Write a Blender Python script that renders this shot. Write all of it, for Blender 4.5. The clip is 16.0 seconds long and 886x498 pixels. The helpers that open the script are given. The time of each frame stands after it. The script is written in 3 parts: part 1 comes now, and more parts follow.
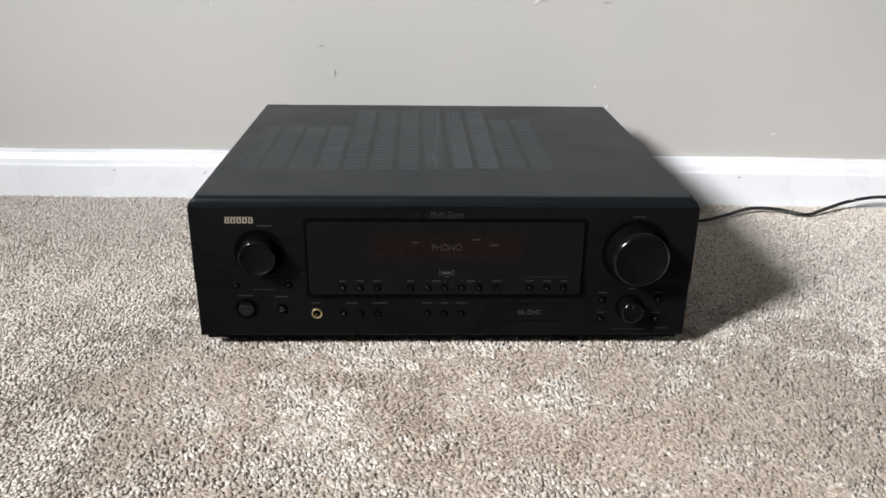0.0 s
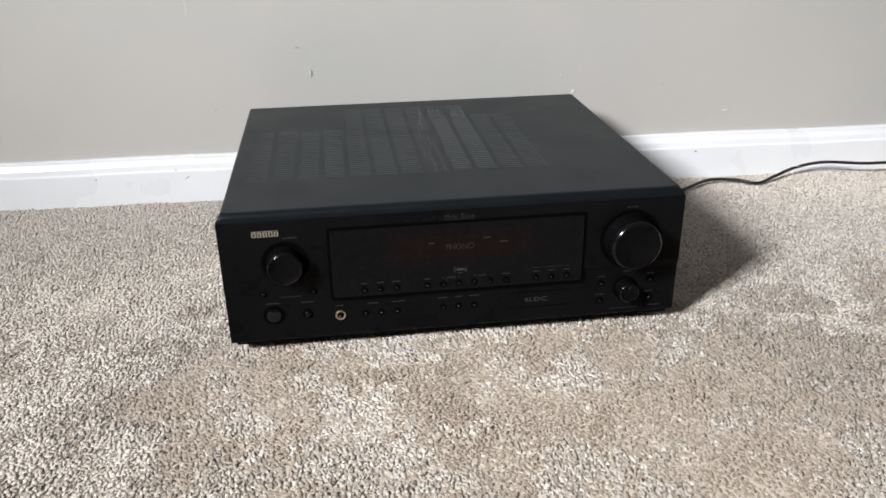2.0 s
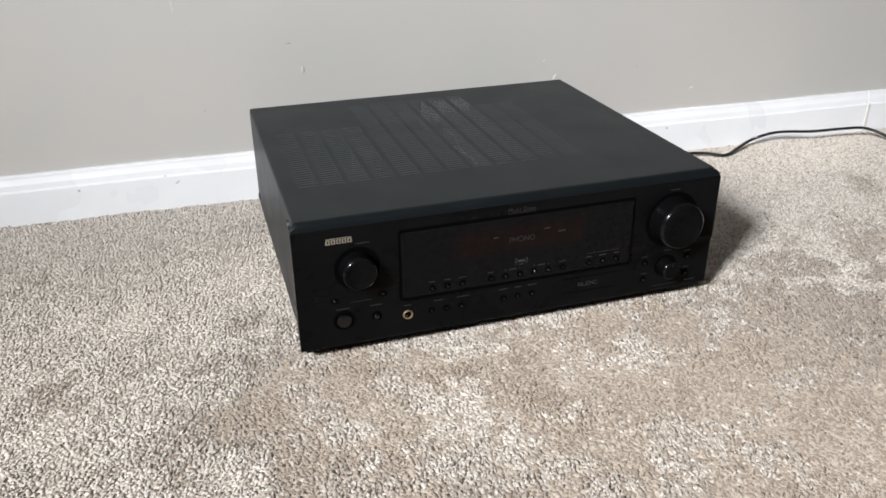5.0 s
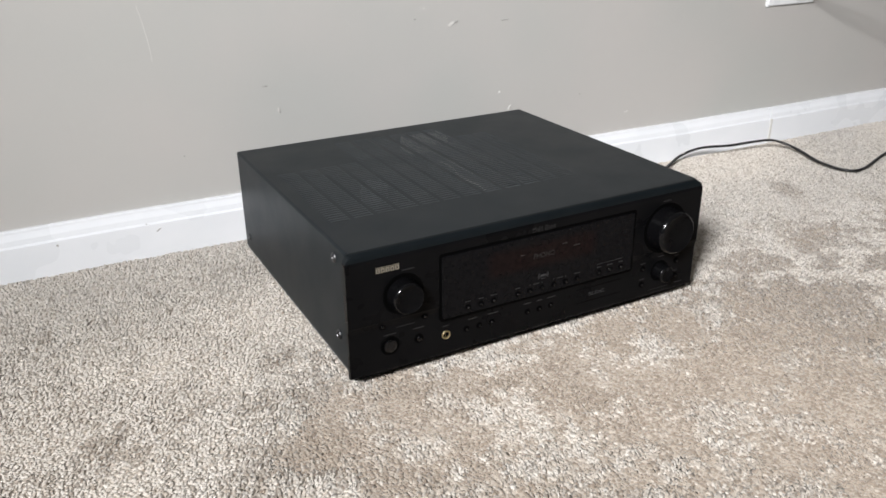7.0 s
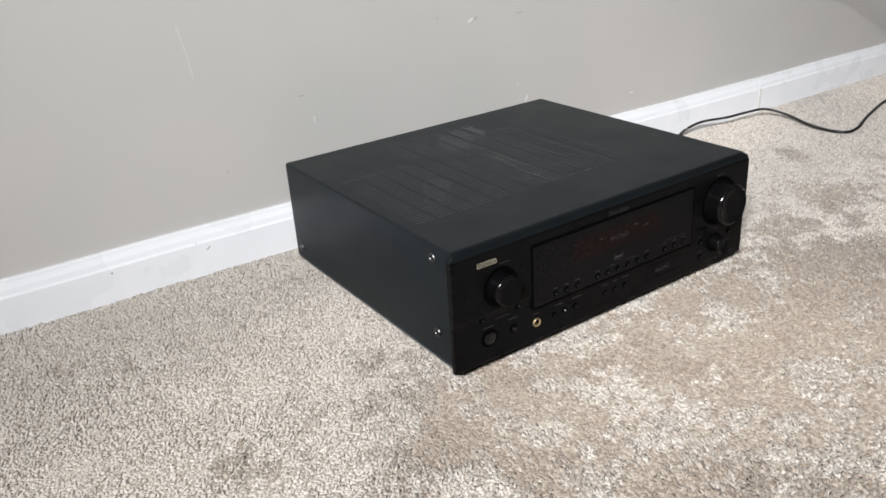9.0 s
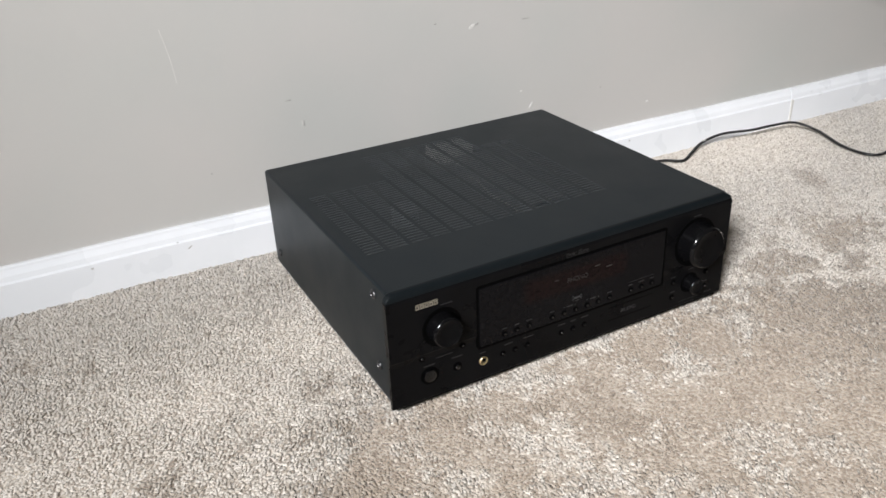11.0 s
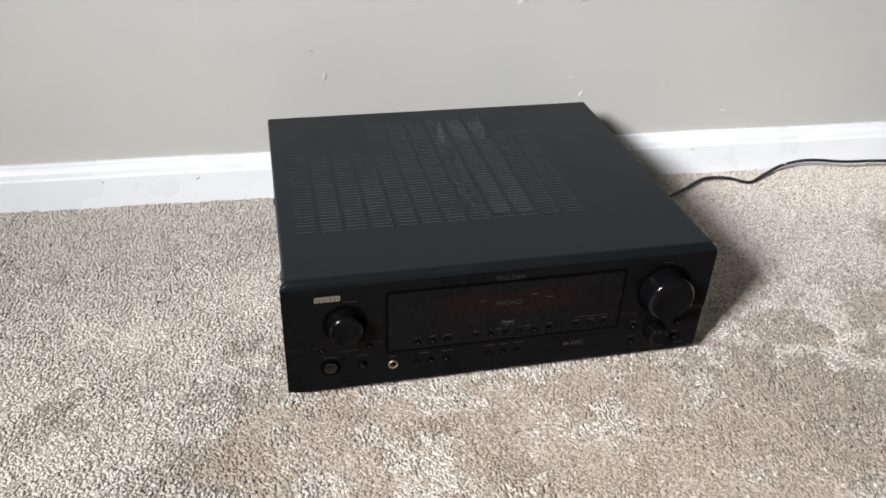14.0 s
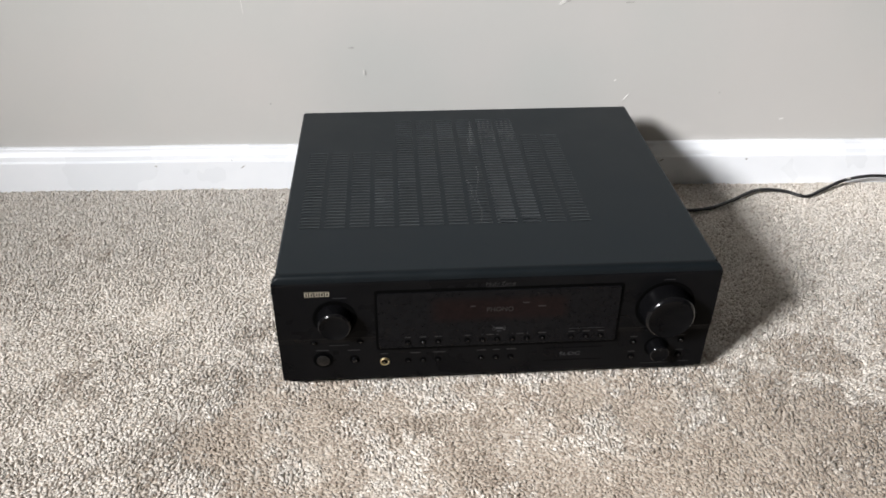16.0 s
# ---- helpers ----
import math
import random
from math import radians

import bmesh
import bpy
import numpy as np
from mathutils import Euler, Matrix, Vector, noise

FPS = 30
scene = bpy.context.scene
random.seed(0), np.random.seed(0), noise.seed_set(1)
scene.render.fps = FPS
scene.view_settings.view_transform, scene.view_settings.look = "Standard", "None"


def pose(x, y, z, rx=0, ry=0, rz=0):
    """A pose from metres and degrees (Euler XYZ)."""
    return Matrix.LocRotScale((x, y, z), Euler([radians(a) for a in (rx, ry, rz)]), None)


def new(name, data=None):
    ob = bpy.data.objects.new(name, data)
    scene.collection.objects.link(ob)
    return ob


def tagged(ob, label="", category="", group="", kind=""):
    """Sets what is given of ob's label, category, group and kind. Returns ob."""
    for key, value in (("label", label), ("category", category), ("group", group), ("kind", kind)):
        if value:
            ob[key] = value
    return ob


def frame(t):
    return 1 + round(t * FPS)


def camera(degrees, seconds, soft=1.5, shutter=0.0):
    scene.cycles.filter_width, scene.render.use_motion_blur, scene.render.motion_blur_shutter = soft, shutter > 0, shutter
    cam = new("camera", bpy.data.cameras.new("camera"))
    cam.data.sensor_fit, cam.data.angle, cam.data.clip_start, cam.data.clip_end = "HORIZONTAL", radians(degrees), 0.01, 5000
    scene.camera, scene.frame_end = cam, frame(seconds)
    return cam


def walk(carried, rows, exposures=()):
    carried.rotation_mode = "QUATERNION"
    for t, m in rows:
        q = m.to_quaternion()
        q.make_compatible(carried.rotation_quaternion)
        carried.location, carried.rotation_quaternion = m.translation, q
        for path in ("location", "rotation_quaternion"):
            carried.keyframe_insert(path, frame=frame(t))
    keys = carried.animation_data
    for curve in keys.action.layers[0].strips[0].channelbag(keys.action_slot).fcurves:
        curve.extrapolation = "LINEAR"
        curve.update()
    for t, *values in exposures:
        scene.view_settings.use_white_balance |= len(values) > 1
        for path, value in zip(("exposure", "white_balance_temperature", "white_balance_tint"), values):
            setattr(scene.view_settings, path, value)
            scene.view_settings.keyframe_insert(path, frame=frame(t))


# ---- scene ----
cam = camera(57.0, 16.0, soft=1.7)
METRES, EYE, TILT, LEAN, TURN = 1.127, 0.365, 0.0, 0.0, -1.7
ROWS = [
    (0.0, 0.0, 0.0, 0.0, 0.32, -21.95, -0.78),
    (0.5, -0.0069, -0.0026, 0.0079, -0.67, -22.9, -0.81),
    (1.0, -0.0207, -0.0117, 0.0207, -2.4, -23.8, -0.18),
    (1.5, -0.0441, -0.0251, 0.0347, -4.13, -24.23, 0.37),
    (2.0, -0.072, -0.0304, 0.0456, -5.91, -24.5, 0.68),
    (2.5, -0.0976, -0.0328, 0.0521, -7.6, -24.45, 0.55),
    (3.0, -0.1236, -0.032, 0.0562, -9.18, -24.64, 0.32),
    (3.5, -0.1479, -0.0253, 0.0574, -10.41, -24.8, 0.28),
    (4.0, -0.169, -0.0152, 0.0579, -11.9, -25.94, 1.02),
    (4.2, -0.1787, -0.0092, 0.0613, -12.60, -26.45, 1.20),
    (4.9, -0.2225, -0.0050, 0.0678, -15.21, -26.46, 0.69),
    (5.6, -0.2908, -0.0055, 0.0784, -19.12, -25.38, -0.70),
    (6.3, -0.3420, -0.0048, 0.0810, -22.20, -24.40, -0.95),
    (6.5, -0.3557, -0.0033, 0.0784, -23.13, -24.15, -0.47),
    (7.0, -0.3836, 0.0073, 0.0778, -26.24, -23.94, 0.58),
    (7.5, -0.4304, 0.0261, 0.0776, -29.01, -24.29, 1.35),
    (8.0, -0.4756, 0.0483, 0.0812, -31.23, -24.61, 2.45),
    (8.2, -0.4900, 0.0520, 0.0810, -31.80, -24.45, 2.82),
    (8.7, -0.5105, 0.0601, 0.0870, -32.64, -24.63, 3.45),
    (9.25, -0.5069, 0.0552, 0.0992, -32.07, -24.82, 3.72),
    (9.8, -0.4838, 0.0453, 0.1142, -30.55, -25.22, 3.59),
    (10.3, -0.4525, 0.0400, 0.1275, -28.90, -25.95, 3.16),
    (10.5, -0.4342, 0.0406, 0.1348, -28.42, -26.5, 2.96),
    (11.0, -0.3941, 0.0395, 0.1492, -26.52, -27.64, 2.3),
    (11.5, -0.3584, 0.0368, 0.1565, -24.22, -28.93, 1.42),
    (12.0, -0.316, 0.0332, 0.167, -21.78, -29.99, 0.54),
    (12.5, -0.2726, 0.0281, 0.1742, -18.94, -31.2, -0.25),
    (13.0, -0.2332, 0.0338, 0.1815, -16.4, -31.77, -0.65),
    (13.5, -0.1951, 0.0342, 0.1915, -13.6, -31.78, -1.23),
    (14.0, -0.1726, 0.0309, 0.1895, -10.34, -32.71, -1.97),
    (14.5, -0.1434, 0.0272, 0.2003, -8.62, -33.25, -1.31),
    (15.0, -0.1148, 0.0222, 0.2126, -6.87, -33.06, -0.49),
    (15.5, -0.0913, 0.0138, 0.2109, -4.16, -33.34, -0.73),
    (16.0, -0.0668, 0.0223, 0.2068, -1.71, -33.8, -0.35),
]
walk(cam, [(t, pose(0, 0, EYE, TILT, LEAN, TURN) @ pose(METRES * x, METRES * y, METRES * z, 90 + pitch, roll, yaw)) for t, x, y, z, yaw, pitch, roll in ROWS],
     exposures=((0, 0.0), (1.5, -0.07), (4, -0.07), (7, -0.15), (11, -0.13), (13.5, -0.03), (16, 0.03)))

# ---- world, sun, large lights ----
world = bpy.data.worlds.new("sky")
scene.world = world
world.use_nodes = True
wt = world.node_tree
sky = wt.nodes.new("ShaderNodeTexSky")
sky.sky_type, sky.sun_disc = "NISHITA", False
sky.sun_elevation, sky.sun_rotation = radians(38), radians(240)
wt.links.new(sky.outputs[0], wt.nodes["Background"].inputs[0])
wt.nodes["Background"].inputs[1].default_value = 0.03

# the room stands turned a little against the receiver; its x runs along the wall, y = 0 is that wall's face
ROOM = Matrix.Translation((-0.42, 1.111, 0)) @ Matrix.Rotation(radians(-1.4), 4, "Z")
WEST, EAST, SOUTH, CEIL = -1.50, 4.4, -5.2, 2.44


def room_light(name, x, y, z, rx, rz, width, height, watts, colour, wide):
    data = bpy.data.lights.new(name, "AREA")
    data.shape, data.size, data.size_y, data.energy, data.color = "RECTANGLE", width, height, watts, colour
    data.spread = radians(wide)
    ob = new(name, data)
    ob.matrix_world = ROOM @ pose(x, y, z, rx, 0, rz)
    return ob


# daylight through the side window, and an added unseen fill behind the camera
room_light("side_window_daylight", WEST + 0.10, -2.00, 1.71, 61.0, -54.0, 0.46, 0.50, 26.5, (0.946, 0.945, 0.962), 62)
room_light("back_fill_light", 1.3, SOUTH + 0.03, 1.35, 90, 0, 1.5, 1.3, 2.5, (1.0, 0.93, 0.83), 170)


# ---- materials ----
def material(name, colour, rough, metal=0.0, coat=0.0):
    m = bpy.data.materials.new(name)
    m.use_nodes = True
    b = m.node_tree.nodes["Principled BSDF"]
    b.inputs["Base Color"].default_value = (*colour, 1)
    b.inputs["Roughness"].default_value = rough
    b.inputs["Metallic"].default_value = metal
    b.inputs["Coat Weight"].default_value = coat
    return m


def node(m, kind, **inputs):
    n = m.node_tree.nodes.new(kind)
    for key, value in inputs.items():
        n.inputs[key.replace("_", " ")].default_value = value
    return n


def coords(m):
    return node(m, "ShaderNodeTexCoord").outputs["Object"]


def noise_value(m, scale, detail=4.0, rough=0.55, vector=None):
    n = node(m, "ShaderNodeTexNoise", Scale=scale, Detail=detail, Roughness=rough)
    m.node_tree.links.new(vector or coords(m), n.inputs["Vector"])
    return n.outputs["Fac"]


def spread(m, value, a, b, low, high):
    n = node(m, "ShaderNodeMapRange")
    n.inputs["From Min"].default_value, n.inputs["From Max"].default_value = a, b
    n.inputs["To Min"].default_value, n.inputs["To Max"].default_value = low, high
    m.node_tree.links.new(value, n.inputs["Value"])
    return n.outputs["Result"]


def blend(m, fac, a, b):
    n = m.node_tree.nodes.new("ShaderNodeMix")
    n.data_type = "RGBA"
    m.node_tree.links.new(fac, n.inputs[0])
    for slot, value in ((6, a), (7, b)):
        if isinstance(value, tuple):
            n.inputs[slot].default_value = (*value, 1)
        else:
            m.node_tree.links.new(value, n.inputs[slot])
    return n.outputs[2]


def put(m, socket, name):
    m.node_tree.links.new(socket, m.node_tree.nodes["Principled BSDF"].inputs[name])


def relief(m, height, strength, distance):
    n = node(m, "ShaderNodeBump", Strength=strength, Distance=distance)
    m.node_tree.links.new(height, n.inputs["Height"])
    put(m, n.outputs["Normal"], "Normal")


def worn(name, dark, light, rough, grain, stain, strength=0.1, distance=0.0003, metal=0.0, coat=0.0, rough_range=0.08):
    """A surface whose colour, gloss and relief vary at a fine and a coarse scale."""
    m = material(name, light, rough, metal, coat)
    fine, coarse = noise_value(m, grain), noise_value(m, stain, 3)
    put(m, blend(m, spread(m, coarse, 0.35, 0.65, 0, 1), dark, light), "Base Color")
    put(m, spread(m, coarse, 0.3, 0.7, rough - rough_range, rough + rough_range), "Roughness")
    relief(m, fine, strength, distance)
    return m


WALL = worn("greige_wall_paint", (0.440, 0.440, 0.421), (0.468, 0.453, 0.434), 0.48, 260, 2.2, 0.12, 0.0004)
# faint patches of a greener and a rosier tint from rolling
tint = blend(WALL, spread(WALL, noise_value(WALL, 3.1, 2), 0.38, 0.62, 0, 1), (0.440, 0.440, 0.421), (0.468, 0.453, 0.434))
put(WALL, tint, "Base Color")
TRIM = worn("white_gloss_trim", (0.72, 0.74, 0.765), (0.77, 0.785, 0.81), 0.30, 90, 9, 0.08, 0.0005)
CEILING = worn("ceiling_paint", (0.76, 0.76, 0.74), (0.8, 0.8, 0.78), 0.9, 120, 1.5, 0.2, 0.001)
BACKING = worn("carpet_backing", (0.47, 0.41, 0.345), (0.56, 0.50, 0.43), 0.95, 300, 6, 0.3, 0.002)
COVER = worn("painted_steel_cover", (0.0034, 0.0066, 0.0090), (0.0048, 0.0083, 0.0110), 0.42, 1900, 14, 0.22, 0.00012, rough_range=0.04)
LIP_PAINT = worn("dark_satin_lip", (0.0040, 0.0058, 0.0070), (0.0052, 0.0072, 0.0086), 0.45, 1900, 14, 0.2, 0.00012)
PANEL = worn("black_satin_plastic", (0.0026, 0.0026, 0.0029), (0.0036, 0.0036, 0.0040), 0.30, 900, 20, 0.06, 0.0001)
PANEL.node_tree.nodes["Principled BSDF"].inputs["Specular IOR Level"].default_value = 0.075
# also paints the shade of the knob and button recesses
GROOVE = material("matt_black_plastic", (0.0012, 0.0012, 0.0012), 0.8)
KNOB = worn("black_knob_plastic", (0.0022, 0.0022, 0.0025), (0.0035, 0.0035, 0.0038), 0.32, 1200, 60, 0.01, 0.00005)
KNOB.node_tree.nodes["Principled BSDF"].inputs["Specular IOR Level"].default_value = 0.06
RIM = material("polished_black_rim", (0.0025, 0.0025, 0.0028), 0.17)
RIM.node_tree.nodes["Principled BSDF"].inputs["Specular IOR Level"].default_value = 0.05
GLINT = material("polished_black_bevel", (0.003, 0.003, 0.0034), 0.15)
GLINT.node_tree.nodes["Principled BSDF"].inputs["Specular IOR Level"].default_value = 0.30
BUTTON = material("glossy_black_button", (0.0015, 0.0015, 0.0018), 0.07)
GOLD = worn("gold_plated_brass", (0.78, 0.62, 0.34), (0.9, 0.76, 0.48), 0.34, 700, 200, 0.05, 0.0001, metal=1.0)
LOGO = material("pale_gold_print", (0.34, 0.30, 0.235), 0.4, 0.2)
PRINT = material("grey_silk_screen", (0.0095, 0.0095, 0.0102), 0.5)
BRIGHT_PRINT = material("light_silk_screen", (0.028, 0.028, 0.030), 0.45)
SCREW = worn("blackened_screw_steel", (0.06, 0.06, 0.064), (0.14, 0.14, 0.142), 0.4, 500, 200, 0.1, 0.0001, metal=1.0)
RUBBER = worn("black_rubber", (0.012, 0.012, 0.012), (0.02, 0.02, 0.02), 0.7, 800, 60)
CORD = worn("black_vinyl_cord", (0.004, 0.004, 0.0045), (0.008, 0.008, 0.0085), 0.45, 500, 40)
STEEL = worn("grey_zinc_steel", (0.10, 0.105, 0.11), (0.16, 0.17, 0.175), 0.45, 500, 40, metal=0.5)
# for the added sheets that darken the slots from below
SLOT_DARK = worn("dark_slot_sheet", (0.010, 0.012, 0.013), (0.035, 0.037, 0.038), 0.45, 500, 60)
# pale tone puts the light caught by the slot edges into their colour
EDGE = worn("lit_punched_edge", (0.074, 0.082, 0.087), (0.100, 0.108, 0.113), 0.5, 800, 90)
BOARD = worn("brown_circuit_board", (0.022, 0.022, 0.021), (0.045, 0.044, 0.041), 0.6, 500, 80)
CREAM = material("cream_wire_insulation", (0.30, 0.29, 0.27), 0.4)
FIN = material("bright_fin_metal", (0.34, 0.33, 0.32), 0.5)
PLATE = worn("white_outlet_plastic", (0.76, 0.77, 0.78), (0.8, 0.81, 0.82), 0.28, 300, 30)
CHIP = worn("bare_gypsum", (0.56, 0.55, 0.52), (0.66, 0.65, 0.63), 0.8, 900, 300, 0.4, 0.0004)
DENT = worn("grey_scuff", (0.26, 0.25, 0.24), (0.40, 0.39, 0.37), 0.7, 900, 300, 0.3, 0.0003)
GLASS = material("window_glass", (1, 1, 1), 0.02)
GLASS.node_tree.nodes["Principled BSDF"].inputs["Transmission Weight"].default_value = 1.0

for m, level in ((COVER, 0.20), (LIP_PAINT, 0.12), (GROOVE, 0.02), (SCREW, 0.3), (BUTTON, 0.45)):
    m.node_tree.nodes["Principled BSDF"].inputs["Specular IOR Level"].default_value = level

# display window: smoked acrylic, a little redder over the tube
SCREEN = material("smoked_display_acrylic", (0.008, 0.008, 0.009), 0.22)
SCREEN.node_tree.nodes["Principled BSDF"].inputs["Specular IOR Level"].default_value = 0.09
sx = node(SCREEN, "ShaderNodeSeparateXYZ")
SCREEN.node_tree.links.new(coords(SCREEN), sx.inputs[0])


def band(m, value, centre, half, soft):
    off = m.node_tree.nodes.new("ShaderNodeMath")
    off.operation = "SUBTRACT"
    off.inputs[1].default_value = centre
    m.node_tree.links.new(value, off.inputs[0])
    size = m.node_tree.nodes.new("ShaderNodeMath")
    size.operation = "ABSOLUTE"
    m.node_tree.links.new(off.outputs[0], size.inputs[0])
    return spread(m, size.outputs[0], half - soft, half + soft, 1, 0)


both = SCREEN.node_tree.nodes.new("ShaderNodeMath")
both.operation = "MULTIPLY"
SCREEN.node_tree.links.new(band(SCREEN, sx.outputs["X"], 0.001, 0.066, 0.006), both.inputs[0])
SCREEN.node_tree.links.new(band(SCREEN, sx.outputs["Z"], 0.101, 0.013, 0.004), both.inputs[1])
smoke = noise_value(SCREEN, 260, 5, 0.7)
acrylic = blend(SCREEN, spread(SCREEN, smoke, 0.4, 0.65, 0, 1), (0.0028, 0.0028, 0.0032), (0.0050, 0.0050, 0.0056))
tube = blend(SCREEN, spread(SCREEN, smoke, 0.4, 0.65, 0, 1), (0.0045, 0.0027, 0.0027), (0.0095, 0.0055, 0.0053))
put(SCREEN, blend(SCREEN, both.outputs[0], acrylic, tube), "Base Color")

# lit segments of the display
SEGMENT = material("dim_display_segment", (0.011, 0.010, 0.010), 0.4)
SEGMENT.node_tree.nodes["Principled BSDF"].inputs["Emission Color"].default_value = (0.9, 0.82, 0.8, 1)
SEGMENT.node_tree.nodes["Principled BSDF"].inputs["Emission Strength"].default_value = 0.002


def pile(name, dark, light, bias):
    """Yarn of many tints: the greater the bias, the fewer pale tufts."""
    m = material(name, light, 0.6)
    geo = node(m, "ShaderNodeNewGeometry")
    power = m.node_tree.nodes.new("ShaderNodeMath")
    power.operation = "POWER"
    power.inputs[1].default_value = bias
    m.node_tree.links.new(geo.outputs["Random Per Island"], power.inputs[0])
    each = blend(m, power.outputs[0], dark, light)
    soil = spread(m, noise_value(m, 7, 4), 0.42, 0.75, 0, 0.22)
    put(m, blend(m, soil, each, dark), "Base Color")
    b = m.node_tree.nodes["Principled BSDF"]
    relief(m, noise_value(m, 1500, 2), 0.25, 0.0003)
    b.inputs["Sheen Weight"].default_value, b.inputs["Sheen Roughness"].default_value = 0.3, 0.5
    # yarn lets some light through
    glow, mixed = node(m, "ShaderNodeBsdfTranslucent"), node(m, "ShaderNodeMixShader", Fac=0.22)
    m.node_tree.links.new(b.inputs["Base Color"].links[0].from_socket, glow.inputs["Color"])
    m.node_tree.links.new(b.outputs[0], mixed.inputs[1])
    m.node_tree.links.new(glow.outputs[0], mixed.inputs[2])
    m.node_tree.links.new(mixed.outputs[0], m.node_tree.nodes["Material Output"].inputs[0])
    return m


# one yarn in three tones; the darker two carry pressed pile's shade
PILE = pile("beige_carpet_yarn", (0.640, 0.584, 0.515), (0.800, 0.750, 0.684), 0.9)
PILE_MID = pile("pressed_shaded_yarn", (0.425, 0.364, 0.300), (0.64, 0.576, 0.504), 1.15)
PILE_FLAT = pile("flat_shaded_yarn", (0.285, 0.227, 0.174), (0.50, 0.429, 0.353), 1.4)


# ---- builders ----
def mesh_of(bm, name, mat, smooth=None):
    me = bpy.data.meshes.new(name)
    bmesh.ops.recalc_face_normals(bm, faces=bm.faces)
    bm.to_mesh(me)
    bm.free()
    me.materials.append(mat)
    if smooth is not None:
        me.polygons.foreach_set("use_smooth", [True] * len(me.polygons))
        me.set_sharp_from_angle(angle=radians(smooth))
    return me


def part(name, bm, mat, parent, label="", smooth=None, edge=0.0):
    ob = new(name, mesh_of(bm, name, mat, smooth))
    ob.parent = parent
    if edge:
        bev = ob.modifiers.new("edge", "BEVEL")
        bev.width, bev.segments, bev.limit_method, bev.angle_limit = edge, 2, "ANGLE", radians(35)
    return tagged(ob, label) if label else ob


def empty(name, m, label, category):
    ob = new(name)
    ob.matrix_world = m
    ob.empty_display_size = 0.05
    return tagged(ob, label, category)


def box(x0, x1, y0, y1, z0, z1, bm=None):
    bm = bm or bmesh.new()
    made = bmesh.ops.create_cube(bm, size=1)["verts"]
    for v in made:
        v.co = ((x0 + x1) / 2 + v.co.x * (x1 - x0), (y0 + y1) / 2 + v.co.y * (y1 - y0), (z0 + z1) / 2 + v.co.z * (z1 - z0))
    return bm


def lathe(rings, cx, cz, seg=48, bm=None):
    """Rings of (radius, y) about an axis along y."""
    bm = bm or bmesh.new()
    loops = []
    for r, y in rings:
        if r < 1e-6:
            loops.append([bm.verts.new((cx, y, cz))])
        else:
            loops.append([bm.verts.new((cx + r * math.cos(a), y, cz + r * math.sin(a))) for a in (2 * math.pi * k / seg for k in range(seg))])
    for a, b in zip(loops, loops[1:]):
        for k in range(seg):
            j = (k + 1) % seg
            if len(a) == 1:
                bm.faces.new((a[0], b[k], b[j]))
            elif len(b) == 1:
                bm.faces.new((a[k], b[0], a[j]))
            else:
                bm.faces.new((a[k], b[k], b[j], a[j]))
    return bm


def rounded(x0, x1, z0, z1, r, n=6):
    pts = []
    for cx, cz, start in ((x1 - r, z1 - r, 0), (x0 + r, z1 - r, 90), (x0 + r, z0 + r, 180), (x1 - r, z0 + r, 270)):
        for k in range(n + 1):
            a = radians(start + 90 * k / n)
            pts.append((cx + r * math.cos(a), cz + r * math.sin(a)))
    return pts


def prism(pts, y0, y1, bm=None):
    """An outline in x and z, solid from y0 to y1."""
    bm = bm or bmesh.new()
    near, far = [bm.verts.new((x, y0, z)) for x, z in pts], [bm.verts.new((x, y1, z)) for x, z in pts]
    bm.faces.new(near)
    bm.faces.new(far[::-1])
    for k in range(len(pts)):
        j = (k + 1) % len(pts)
        bm.faces.new((near[k], far[k], far[j], near[j]))
    return bm


def frame_prism(outer, inner, y0, y1):
    bm = bmesh.new()
    rings = [[bm.verts.new((x, y, z)) for x, z in pts] for pts in (outer, inner) for y in (y0, y1)]
    n = len(outer)
    for a, b in ((0, 1), (1, 3), (3, 2), (2, 0)):
        for k in range(n):
            j = (k + 1) % n
            bm.faces.new((rings[a][k], rings[b][k], rings[b][j], rings[a][j]))
    return bm


def lettering(name, text, cx, y, cz, width, height, mat, parent, bold=0.0):
    """Words in the built-in font, upright and facing the front."""
    data = bpy.data.curves.new(name, "FONT")
    data.body, data.size, data.extrude, data.offset = text, 1.0, 0.02, bold
    ob = bpy.data.objects.new(name, data)
    scene.collection.objects.link(ob)
    me = bpy.data.meshes.new_from_object(ob.evaluated_get(bpy.context.evaluated_depsgraph_get()))
    bpy.data.objects.remove(ob)
    co = np.array([v.co for v in me.vertices])
    low, high = co.min(0), co.max(0)
    for v in me.vertices:
        u, w, d = (v.co[k] - (low[k] + high[k]) / 2 for k in range(3))
        v.co = (cx + u * width / (high[0] - low[0]), y + 0.0001 * (1 if d < 0 else -1), cz + w * height / (high[1] - low[1]))
    me.materials.clear()
    me.materials.append(mat)
    made = new(name, me)
    made.parent = parent
    return made


def structure(name, bm, mat, label, category, parent=None, edge=0.0):
    bm.transform(ROOM)
    ob = new(name, mesh_of(bm, name, mat))
    if edge:
        bev = ob.modifiers.new("edge", "BEVEL")
        bev.width, bev.segments, bev.limit_method = edge, 2, "ANGLE"
    if parent:
        ob.parent = parent
        return ob
    return tagged(ob, label, category, kind="structure")


